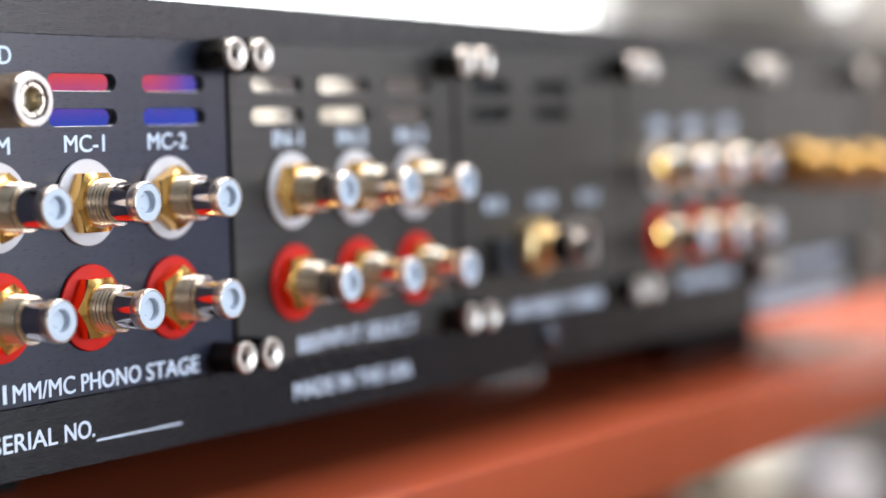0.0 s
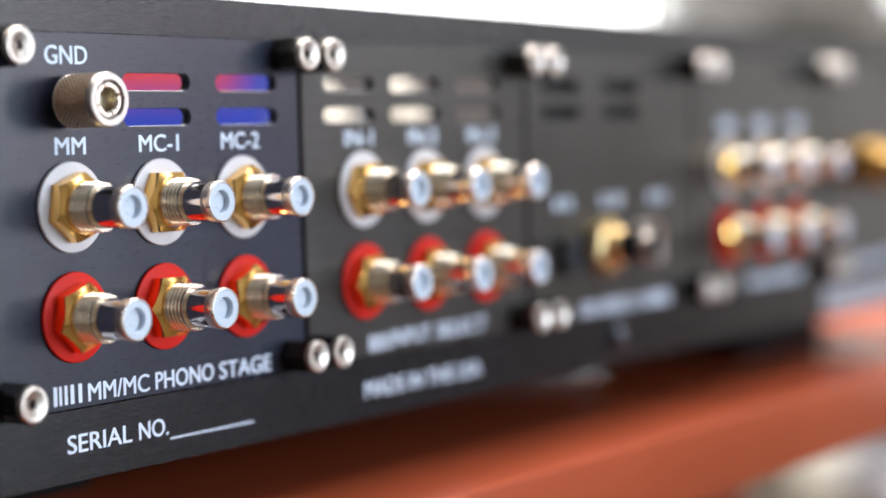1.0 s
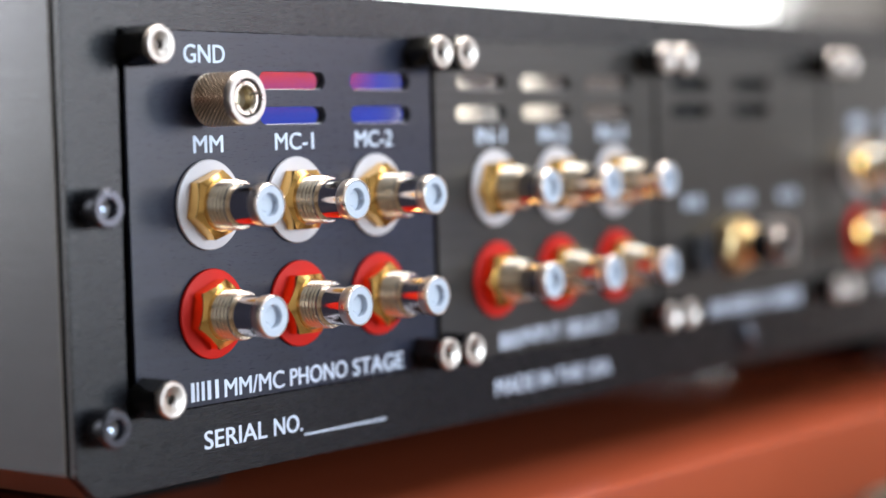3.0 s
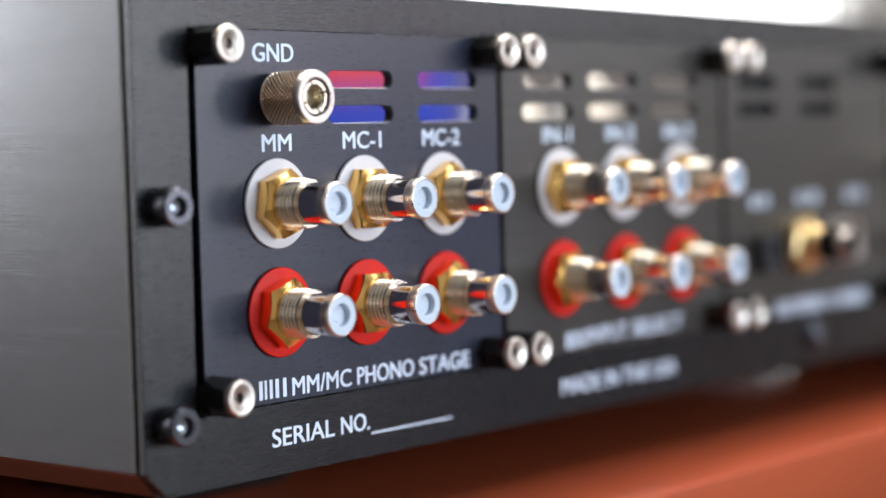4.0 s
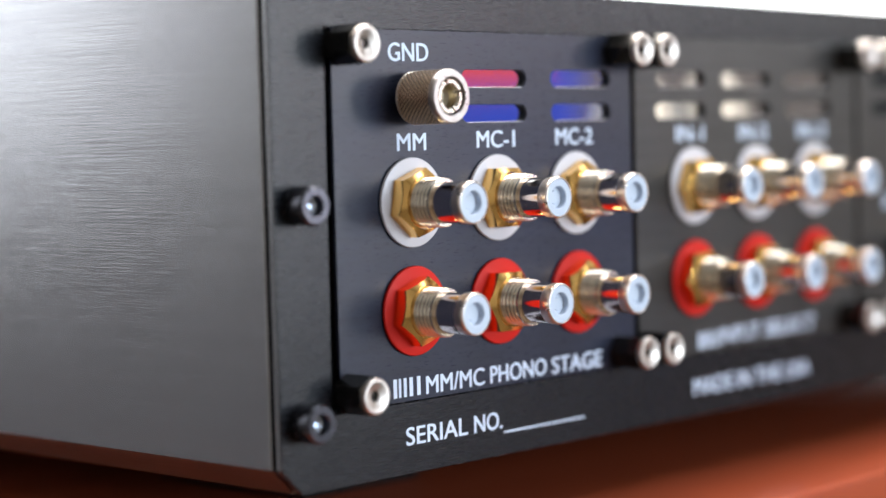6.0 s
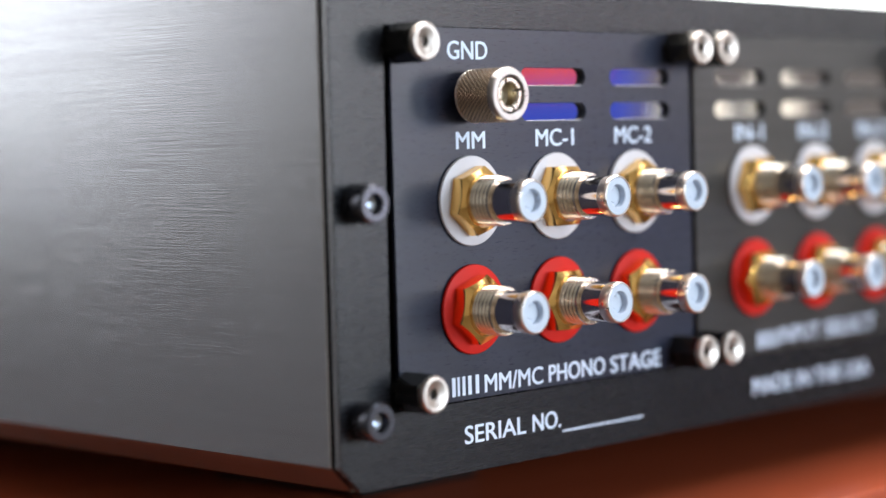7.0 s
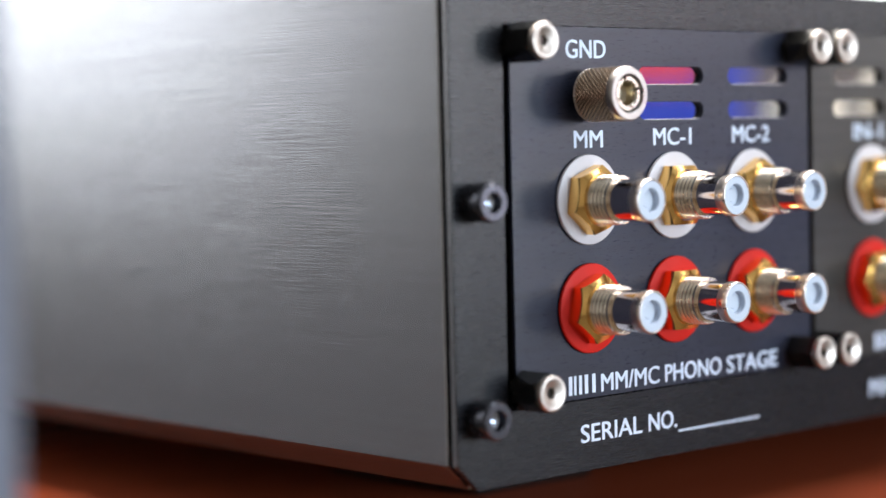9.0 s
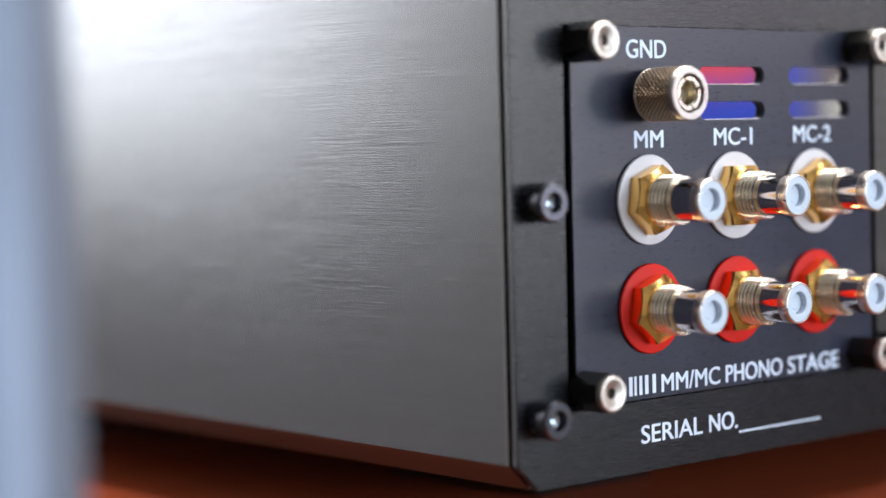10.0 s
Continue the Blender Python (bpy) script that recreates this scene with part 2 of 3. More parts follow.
def bars(spans, z, height, y, parent, name="print_bar", strokes=False):
    bm = bmesh.new()
    for a, b in spans:
        if strokes:
            n = max(2, int((b - a) / 0.19))
            for k in range(n):
                q = a + (b - a) * k / n
                box(bm, q, q + 0.115, y - 0.012, y - 0.002, z, z + height)
        else:
            box(bm, a, b, y - 0.012, y - 0.002, z, z + height)
    return part(name, bm, PRINT, parent)


# ---- the room ----
def room():
    x0, x1, y0, y1, z0, z1 = -240, 480, -265, 176, -55, 190
    part_floor = part("floor", boxed(x0, x1, y0, y1, z0 - 10, z0), FLOOR)
    tagged(part_floor, "beige carpeted floor of the room", "floor", kind="structure")
    # unseen ceiling, with two openings added for the overhead lamps
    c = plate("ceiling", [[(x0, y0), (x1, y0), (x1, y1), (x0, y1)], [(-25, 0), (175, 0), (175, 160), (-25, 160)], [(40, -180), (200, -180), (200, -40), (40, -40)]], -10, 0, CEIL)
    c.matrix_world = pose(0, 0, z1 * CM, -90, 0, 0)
    tagged(c, "plain grey unseen ceiling with two openings added for light", "ceiling", kind="structure")

    def wall(name, axis, pos, thick, a0, a1, holes, paint=WALL):
        loops = [[(a0, z0), (a1, z0), (a1, z1), (a0, z1)]] + [[(h[0], h[2]), (h[1], h[2]), (h[1], h[3]), (h[0], h[3])] for h in holes]
        w = plate(name, loops, 0, thick, paint)
        if axis == "y":
            w.matrix_world = pose(0, pos * CM, 0)
        else:
            w.matrix_world = pose(pos * CM, 0, 0, 0, 0, 90)
        tagged(w, "plain wall, made pale to brighten the panel's reflection" if paint is BOUNCE_WALL else "plain warm grey painted wall", "wall", kind="structure")
        return w

    wall("wall_north", "y", y1, 14, x0, x1, [(190, 362, 17, 127), (-131, -33, 14, 128)])
    wall("wall_south", "y", y0 - 14, 14, x0, x1, [(20, 160, -15, 75), (190, 430, -15, 75)])
    wall("wall_west", "x", x0, 14, y0, y1, [])
    # east wall made pale as a reflector, brightening the panel's sheen
    wall("wall_east", "x", x1 + 14, 14, y0, y1, [], BOUNCE_WALL)
    k = 0
    # the last of these openings is the added sheen window
    for yy, a, b, c0, c1 in ((y1 + 3, 190, 362, 17, 127), (y1 + 3, -131, -33, 14, 128), (y0 - 9, 20, 160, -15, 75), (y0 - 9, 190, 430, -15, 75)):
        k += 1
        w = empty("window_%d" % k, (a + b) / 2, yy, c0, "white framed window with bright daylight outside", "window", kind="structure")
        bm = plate("window_frame", [[(a + 0.3, c0 + 0.3), (b - 0.3, c0 + 0.3), (b - 0.3, c1 - 0.3), (a + 0.3, c1 - 0.3)],
                                    [(a + 4, c0 + 4), (b - 4, c0 + 4), (b - 4, c1 - 4), (a + 4, c1 - 4)]], yy + 1, yy + 6, FRAME)
        bm.parent = w
        bm.matrix_parent_inverse = Matrix.Translation(w.location).inverted()


room()
# overcast daylight beyond the north window
bd = part("backdrop", boxed(120, 560, 214, 215, -60, 260), DAYLIGHT)
tagged(bd, "plain bright overcast sky outside the window", "sky", kind="structure")


# ---- the table and the pole beside it ----
def table():
    r = empty("table", 28, 14, -55, "low table with a glossy red-brown lacquered wooden top", "table")
    inv = Matrix.Translation(r.location).inverted()

    def add(name, bm, mat, label="", smooth=None):
        ob = part(name, bm, mat, r, label, smooth)
        ob.matrix_parent_inverse = inv

    bm = boxed(-5, 62, -2.45, 36, -2.0, 0, 0.07, 3)
    add("tabletop", bm, SHELF, "glossy red-brown lacquered top with a square front edge", 30)
    for x, y in ((6, 14), (54, 16), (6, 30), (54, 30)):
        add("leg", boxed(x - 2, x + 2, y - 2, y + 2, -55, -2.0, 0.3), SHELF)
    return r


table()


def stand_pole():
    p = empty("stand_pole", -15.75, -4.0, -55, "satin aluminium pole standing beside the table", "pole")
    part("pole", lathe([(1.2, 0), (1.2, 1.6), (92, 1.6), (92.3, 1.4), (92.3, 0)], 48, axis="z"), ALU_POST, p, "", 40)
    part("base", lathe([(0, 0), (0, 8), (0.8, 8), (1.2, 7.4), (1.2, 0)], 48, axis="z"), ALU_POST, p, "round base plate", 40)


stand_pole()

# ---- the amplifier ----
BOLD = 0.0
LEFT, RIGHT, LOW, HIGH, DEEP = -3.06, 43.25, 1.49, 10.45, 32.0
PITCH, EDGE = 8.74, -1.73
Z_LOW, Z_HIGH = 2.84, 9.66


def chassis():
    a = empty("amplifier", 19, 16, 0, "black brushed aluminium audio amplifier with many sockets on the shelf", "amplifier")
    inv = Matrix.Translation(a.location).inverted()

    def add(name, bm, mat, label="", smooth=None):
        ob = part(name, bm, mat, a, label, smooth)
        ob.matrix_parent_inverse = inv
        return ob

    c = 0.48
    ring = [(LEFT + c, LOW), (RIGHT - c, LOW), (RIGHT, LOW + c), (RIGHT, HIGH - 0.1), (RIGHT - 0.1, HIGH), (LEFT + 0.1, HIGH), (LEFT, HIGH - 0.1), (LEFT, LOW + c)]
    hole = [(EDGE - 0.09, Z_LOW - 0.025), (EDGE + 5 * PITCH + 0.06, Z_LOW - 0.025), (EDGE + 5 * PITCH + 0.06, Z_HIGH + 0.002), (EDGE - 0.03, Z_HIGH + 0.002)]
    p = plate("rear_panel", [ring, hole], 0.0, 0.14, FRAME_BLACK, a, "black brushed aluminium rear panel with cut corners", 0.014)
    p.matrix_parent_inverse = inv
    # the dark joint behind the panel, then the side walls with chamfered long edges
    g = 0.22
    ring2 = [(LEFT + c, LOW + g), (RIGHT - c, LOW + g), (RIGHT - g, LOW + c), (RIGHT - g, HIGH - c), (RIGHT - c, HIGH - g), (LEFT + c, HIGH - g), (LEFT + g, HIGH - c), (LEFT + g, LOW + c)]
    inner = [(LEFT + 0.8, LOW + 0.8), (RIGHT - 0.8, LOW + 0.8), (RIGHT - 0.8, HIGH - 0.8), (LEFT + 0.8, HIGH - 0.8)]
    p = plate("joint", [ring2, inner], 0.15, 0.262, GROOVE, a, "dark joint behind the rear panel")
    p.matrix_parent_inverse = inv
    for s, name in ((-1, "side_wall"), (1, "side_wall")):
        bm = bmesh.new()
        xo = LEFT if s < 0 else RIGHT
        rows = []
        for y, top, cut in ((0.268, HIGH + 0.095, 0.012), (0.30, HIGH + 0.1, 0.0), (DEEP, HIGH + 3.4, 0.0)):
            xe = xo - s * cut
            prof = [(xe, LOW + c), (xe, top - 0.1), (xo - s * 0.1, top), (xo - s * 0.9, top), (xo - s * 0.5, top - c), (xo - s * 0.5, LOW + c), (xo - s * 0.9, LOW + cut), (xo - s * c, LOW + cut)]
            rows.append([bm.verts.new((px, y, pz)) for px, pz in prof])
        for f, b in zip(rows, rows[1:]):
            for i in range(8):
                j = (i + 1) % 8
                q = bm.faces.new((f[i], f[j], b[j], b[i]))
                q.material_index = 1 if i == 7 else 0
        bm.faces.new(rows[0])
        bm.faces.new(rows[-1])
        bmesh.ops.recalc_face_normals(bm, faces=bm.faces)
        add(name, bm, SIDE, "brushed grey-black aluminium side wall").data.materials.append(SIDE_SHADE)
    add("bottom_plate", boxed(LEFT + 0.95, RIGHT - 0.95, 0.3, DEEP, LOW + 0.02, LOW + 0.2), RUBBER, "matt black bottom plate")
    # the cover rises slightly towards the front plate
    bm = bmesh.new()
    vs = [bm.verts.new((x, y, HIGH - 0.22 + (y - 0.34) * 0.0758 + dz)) for dz in (0, 0.2) for x, y in ((LEFT + 0.95, 0.34), (RIGHT - 0.95, 0.34), (RIGHT - 0.95, DEEP), (LEFT + 0.95, DEEP))]
    for q in ((3, 2, 1, 0), (4, 5, 6, 7), (0, 1, 5, 4), (1, 2, 6, 5), (2, 3, 7, 6), (3, 0, 4, 7)):
        bm.faces.new([vs[k] for k in q])
    add("cover", bm, PANEL, "black sheet metal cover")
    # Unseen front plate, drawn low to block light passing below the amplifier
    add("front_plate", boxed(LEFT, RIGHT, DEEP + 0.02, DEEP + 0.9, 0.3, HIGH + 2.4, 0.1), PANEL)
    for x0, x1, y0, y1 in ((2.6, 6.2, 5.6, 10.6), (2.6, 6.2, 24, 29), (33.9, 40.3, 3.2, 8.6), (33.9, 40.3, 24, 29)):
        add("foot", boxed(x0, x1, y0, y1, 0.0, LOW + 0.01, 0.14, 3), RUBBER, "black rubber foot", 35)
    add("panel_edge", boxed(LEFT - 0.004, LEFT + 0.02, 0.03, 0.125, LOW + c + 0.01, HIGH - 0.12), SIDE, "bare metal edge of the rear panel")
    # socket-head screws at the panel's edge
    for z in (6.56, 2.77):
        bm = lathe([(0, 0.345), (0.02, 0.35), (0.45, 0.35), (0.5, 0.31), (0.5, 0.19), (0.48, 0.175), (0.30, 0.17)], 36, -2.53, z)
        screw = add("socket_screw", bm, BLACK_SCREW, "black socket-head screw", 35)
        # Bright steel bottom stands in for the glint inside the black socket
        part("socket_floor", lathe([(0.31, 0.172), (0.29, 0.13), (0.24, 0.04), (0.24, 0)], 24, -2.53, z), GLINT_STEEL, screw, "bottom of the hexagon socket, coloured bright for its glint", 50)
    bm = lathe([(0, 0.36), (0.1, 0.36), (0.22, 0.26), (0.26, 0.16), (0.2, 0.1), (0.2, 0)], 30, 20.0, 2.25)
    add("button_screw", bm, BLACK_SCREW, "black button-head screw", 35)
    lettering("SERIAL", 0.02, 1.68, 2.02, 0.35, 0.0, a, bold=BOLD).matrix_parent_inverse = inv
    lettering("NO.", 1.88, 2.68, 2.02, 0.35, 0.0, a, bold=BOLD).matrix_parent_inverse = inv
    bars([(2.73, 5.2)], 1.92, 0.035, 0.0, a).matrix_parent_inverse = inv
    lettering("MADE IN THE USA", 8.97, 13.5, 1.94, 0.37, 0.0, a, bold=BOLD).matrix_parent_inverse = inv
    add("rating_label", boxed(33.2, 40.6, -0.02, 0.0, 1.6, 2.45), STICKER, "pale silver rating label")
    return a, inv


AMP, INV = chassis()


def module_plate(k, slots, label):
    x0 = EDGE + k * PITCH
    lo = x0 + (0.13 if k == 0 else 0.08)
    loops = [[(lo, Z_LOW), (x0 + PITCH - 0.08, Z_LOW), (x0 + PITCH - 0.08, Z_HIGH), (lo, Z_HIGH)]]
    for s in slots:
        loops.append(slot_loop(*s))
    m = plate("module_plate", loops, 0.004, 0.11, MODULE if k == 0 else PANEL, AMP, label, 0.004)
    m.matrix_parent_inverse = INV
    gap = part("module_tray", boxed(x0 - 0.12, x0 + PITCH - 0.125, 0.26, 0.33, Z_LOW - 0.3, Z_HIGH + 0.3), GROOVE, AMP, "dark tray behind the plate")
    gap.matrix_parent_inverse = INV
    for q in slots if k < 2 else ():
        rim = part("slot_edge", boxed(q[0] + 0.16, q[1] - 0.12, 0.02, 0.108, q[2] - 0.001, q[2] + 0.010), BARE, AMP, "bare cut lower edge of the slot")
        rim.matrix_parent_inverse = INV
    if slots and k < 2:
        sh = part("shield", boxed(min(q[0] for q in slots) - 0.15, max(q[1] for q in slots) + 0.15, 0.115, 0.15, 7.75, 9.15), MIRROR, AMP, "polished steel shield behind the slots")
        sh.matrix_parent_inverse = INV
    return m


def standoff():
    s = new("standoff")
    tagged(s, "nickel-plated hexagonal standoff screwed to the rear panel", "standoff", "standoffs on the rear panel")
    # Nickel body coloured black to stand in for its reflection of the panel
    part("body", hexagon(0.0, 0.66, 0.312, turn=0.25, inner=1.0), BLACK_NICKEL, s, "hexagonal body, coloured black for the dark panel it mirrors", 25)
    part("cap", lathe([(0.60, 0.2), (0.655, 0.318), (0.70, 0.333), (0.755, 0.328), (0.785, 0.305), (0.792, 0.27), (0.775, 0.22), (0.735, 0.13), (0.72, 0.100), (0.45, 0.095)], 48), NICKEL, s, "bright nickel end face, turned round", 32)
    part("bore", lathe([(0.62, 0.0955), (0.60, 0.08), (0.60, 0)], 24), BRASS_HOLE, s, "brass threaded hole", 30)
    return s


def rca_jack(colour, word):
    j = new("rca_jack")
    tagged(j, "gold-plated phono socket with a %s insulating washer" % word, "socket", "phono sockets on the rear panel")
    part("washer", lathe([(0, 0), (0, 0.82), (0.015, 0.832), (0.04, 0.832), (0.062, 0.818), (0.07, 0.79), (0.07, 0.3)], 56), colour, j, "%s plastic washer" % word, 40)
    part("nut", hexagon(0.07, 0.38, 0.56, inner=0.87), GOLD, j, "gold hexagonal nut", 25)
    prof = [(0.37, 0.3), (0.37, 0.445), (0.42, 0.445)]
    d = 0.44
    while d < 0.77:
        prof += [(d, 0.426), (d + 0.036, 0.455), (d + 0.050, 0.455), (d + 0.086, 0.426)]
        d += 0.091
    prof += [(0.815, 0.446), (0.855, 0.446), (0.865, 0.436), (0.868, 0.3)]
    part("thread", lathe(prof, 48), PALE_GOLD, j, "pale gold threaded sleeve", 30)
    part("barrel", lathe([(0.85, 0.3), (0.85, 0.383), (1.35, 0.383)], 56), CHROME, j, "mirror-polished barrel", 30)
    part("rim", lathe([(1.35, 0.383), (1.40, 0.389), (1.46, 0.394), (1.52, 0.393), (1.553, 0.386), (1.572, 0.374), (1.575, 0.364), (1.565, 0.357), (1.3, 0.355)], 56), RIM, j, "polished rim", 50)
    part("insulator", lathe([(1.3, 0.355), (1.548, 0.355), (1.56, 0.343), (1.56, 0.225), (1.545, 0.208), (1.44, 0.200), (1.44, 0)], 48), INSULATOR, j, "white plastic insulator", 40)
    part("contact", lathe([(1.442, 0.13), (1.455, 0.12), (1.455, 0)], 32), PIN, j, "pale centre contact", 40)
    return j


def place(thing, x, z, turn=0.0):
    thing.matrix_basis = pose(x * CM, 0.0, z * CM, 0, turn, 0)
    return thing


# module plates
SL = [(8.61, 8.955), (7.945, 8.285)]
module_plate(0, [(a, b, *z) for a, b in ((1.78, 3.65), (4.39, 6.28)) for z in SL], "blue-black plate of the phono module")
module_plate(1, [(a, b, *z) for a, b in ((7.8, 9.6), (10.2, 12.1), (12.7, 14.6)) for z in SL], "black plate of the input module")
module_plate(2, [(a, b, *z) for a, b in ((16.5, 18.3), (19.55, 21.4)) for z in SL], "black plate of the digital module")
module_plate(3, [], "black plate of the output module")
module_plate(4, [], "black plate of the terminal module")

# hexagonal standoffs at the modules' corners
S0 = standoff()
first = True
for k in range(5):
    for x in (-1.46 + k * PITCH, 6.43 + k * PITCH):
        for z in (9.35, 3.16):
            turn = random.uniform(0, 60)
            if first:
                place(S0, x, z, turn)
                first = False
            else:
                copy_thing(S0, pose(x * CM, 0, z * CM, 0, turn, 0))

# phono sockets, two rows of three
W0, R0 = rca_jack(WHITE_PLASTIC, "white"), rca_jack(RED_PLASTIC, "red")
fw = fr = True
TURNS = {(0, 0): 40, (0, 1): 0, (0, 2): 34}
for k in (0, 1, 3):
    for i in range(3):
        x = 0.31 + 2.37 * i + k * PITCH
        for z, src in ((6.5, W0), (4.5, R0)):
            turn = TURNS.get((k, i), 6 * i - 5 if k == 1 else 22 + 5 * i)
            m = pose(x * CM, -0.0001, z * CM, 0, turn, 0)
            if src is W0 and fw:
                W0.matrix_basis, fw = m, False
            elif src is R0 and fr:
                R0.matrix_basis, fr = m, False
            else:
                copy_thing(src, m)

# printed words
Y = 0.002
for words, x0, x1, z, h in (("GND", -0.18, 0.87, 9.09, 0.35), ("MM", -0.01, 0.75, 7.45, 0.335), ("MC-1", 2.16, 3.25, 7.46, 0.34), ("MC-2", 4.5, 5.65, 7.47, 0.34),
                            ("MM/MC", 0.59, 2.20, 2.92, 0.35), ("PHONO", 2.38, 4.04, 2.92, 0.35), ("STAGE", 4.22, 5.80, 2.91, 0.35),
                            ("INPUT", 10.0, 11.5, 2.98, 0.36), ("SELECT", 11.75, 13.78, 2.98, 0.36),
                            ("IN-1", 8.5, 9.5, 7.45, 0.36), ("IN-2", 10.85, 11.95, 7.45, 0.36), ("IN-3", 13.2, 14.35, 7.45, 0.36)):
    lettering(words, x0, x1, z, h, Y, AMP, bold=BOLD).matrix_parent_inverse = INV
for x in (-0.28, 9.17):
    bars([(x, x + 0.09), (x + 0.14, x + 0.20), (x + 0.27, x + 0.345), (x + 0.42, x + 0.51), (x + 0.62, x + 0.71)], 2.93, 0.35, Y, AMP).matrix_parent_inverse = INV
for spans, z, h in (([(17.0, 17.35), (17.5, 17.95)], 5.65, 0.34), ([(19.3, 19.75), (19.9, 20.5)], 5.65, 0.34), ([(21.9, 22.3), (22.45, 23.0)], 5.65, 0.34),
                    ([(18.2, 19.0), (19.15, 20.6), (20.75, 21.3), (21.45, 23.0)], 2.87, 0.36),
                    ([(26.1, 27.2)], 7.55, 0.36), ([(28.4, 29.5)], 7.55, 0.36), ([(30.8, 31.9)], 7.55, 0.36), ([(27.9, 29.4), (29.6, 31.6)], 2.87, 0.36),
                    ([(35.8, 37.6), (37.8, 40.6)], 2.95, 0.36)):
    bars(spans, z, h, Y, AMP, strokes=True).matrix_parent_inverse = INV


# ground terminal
def ground_knob():
    g = new("ground_terminal")
    tagged(g, "knurled nickel grounding thumb nut on a threaded post", "terminal")
    # Collar coloured dark for the shadow behind the grip
    part("collar", lathe([(0.45, 0), (0.45, 0.2), (0.60, 0.2), (0.60, 0.1)], 36), SHADE_DARK, g, "", 35)
    # knurled grip: crossed diagonal ridges
    bm = bmesh.new()
    n, m, r = 360, 84, 0.478
    rows = []
    for k in range(m + 1):
        d = 0.62 + (1.42 - 0.62) * k / m
        row = []
        for i in range(n):
            a = 2 * math.pi * i / n
            u, v = (i + k) / 10.0, (i - k) / 10.0
            bump = 2 * min(abs((u % 1) - 0.5), abs((v % 1) - 0.5))
            rr = r - 0.030 + 0.052 * min(bump, 0.75)
            if k in (0, m):
                rr = r - 0.04
            row.append(bm.verts.new((rr * math.cos(a), -d, rr * math.sin(a))))
        rows.append(row)
    for a, b in zip(rows, rows[1:]):
        for i in range(n):
            j = (i + 1) % n
            bm.faces.new((a[j], a[i], b[i], b[j]))
    bm.faces.new(rows[0])
    bmesh.ops.recalc_face_normals(bm, faces=bm.faces)
    # Dark core puts the shade of the knurling's grooves into its colour
    part("core", lathe([(0.63, 0.2), (0.63, 0.452), (0.65, 0.4605), (1.41, 0.4605)], 60), KNURL_SHADE, g, "core coloured dark as shade in the knurling grooves", 40)
    part("knurled_grip", bm, KNURL, g, "knurled brownish nickel grip")
    part("rear_rim", lathe([(0.59, 0.2), (0.59, 0.43), (0.61, 0.468), (0.64, 0.478), (0.665, 0.46)], 60), TURNED, g, "bright chamfered rear rim", 40)
    part("face", lathe([(1.40, 0.40), (1.41, 0.478), (1.50, 0.482), (1.55, 0.455), (1.55, 0.355), (1.53, 0.335), (1.3, 0.325)], 60), TURNED, g, "bright turned face", 40)
    # Dark disc puts the shade of the gap into its colour
    part("gap", lathe([(1.22, 0.325), (1.25, 0.325), (1.25, 0.2)], 40), SHADE_DARK, g, "dark disc standing in for shade round the stud")
    part("stud", lathe([(1.2, 0.312), (1.38, 0.312), (1.38, 0.205), (1.1, 0.19)], 40), STUD, g, "bright stud", 35)
    # the stud's castellated end: four prongs between the cross-drilled notches
    for k in range(4):
        bm = bmesh.new()
        a0, a1 = radians(90 * k + 20 + 5), radians(90 * k + 20 + 85)
        rows = []
        for j in range(9):
            a = a0 + (a1 - a0) * j / 8
            rows.append([bm.verts.new((r * math.cos(a), -d, r * math.sin(a))) for d, r in ((1.37, 0.312), (1.47, 0.312), (1.515, 0.295), (1.515, 0.24), (1.48, 0.205), (1.37, 0.205))])
        for p, q in zip(rows, rows[1:]):
            for i in range(6):
                bm.faces.new((p[i], p[(i + 1) % 6], q[(i + 1) % 6], q[i]))
        bm.faces.new(rows[0])
        bm.faces.new(rows[-1])
        bmesh.ops.recalc_face_normals(bm, faces=bm.faces)
        part("prong", bm, STUD, g, "", 35)
    part("stud_hole", lathe([(1.40, 0.205), (1.30, 0.185), (1.25, 0.12), (1.25, 0)], 30), BRASS_HOLE, g, "drilled hole in the stud", 35)
    g.matrix_basis = pose(0.287 * CM, 0.0045, 8.41 * CM) @ Matrix.Scale(1.02, 4)
    return g


ground_knob()


# digital module: optical port, gold coaxial socket, square data socket
def optical_port():
    o = new("optical_port")
    tagged(o, "small dark square optical digital port", "socket")
    p = plate("shell", [[(-0.48, -0.45), (0.48, -0.45), (0.48, 0.45), (-0.48, 0.45)], [(-0.3, -0.28), (0.3, -0.28), (0.3, 0.28), (-0.3, 0.28)]], -0.3, 0.0, BLACK_PLASTIC, o, "", 0.03)
    part("shutter", boxed(-0.3, 0.3, -0.2, -0.05, -0.28, 0.28, 0.03), BLACK_PLASTIC, o)
    o.matrix_basis = pose(17.6 * CM, -0.0002, 4.5 * CM)


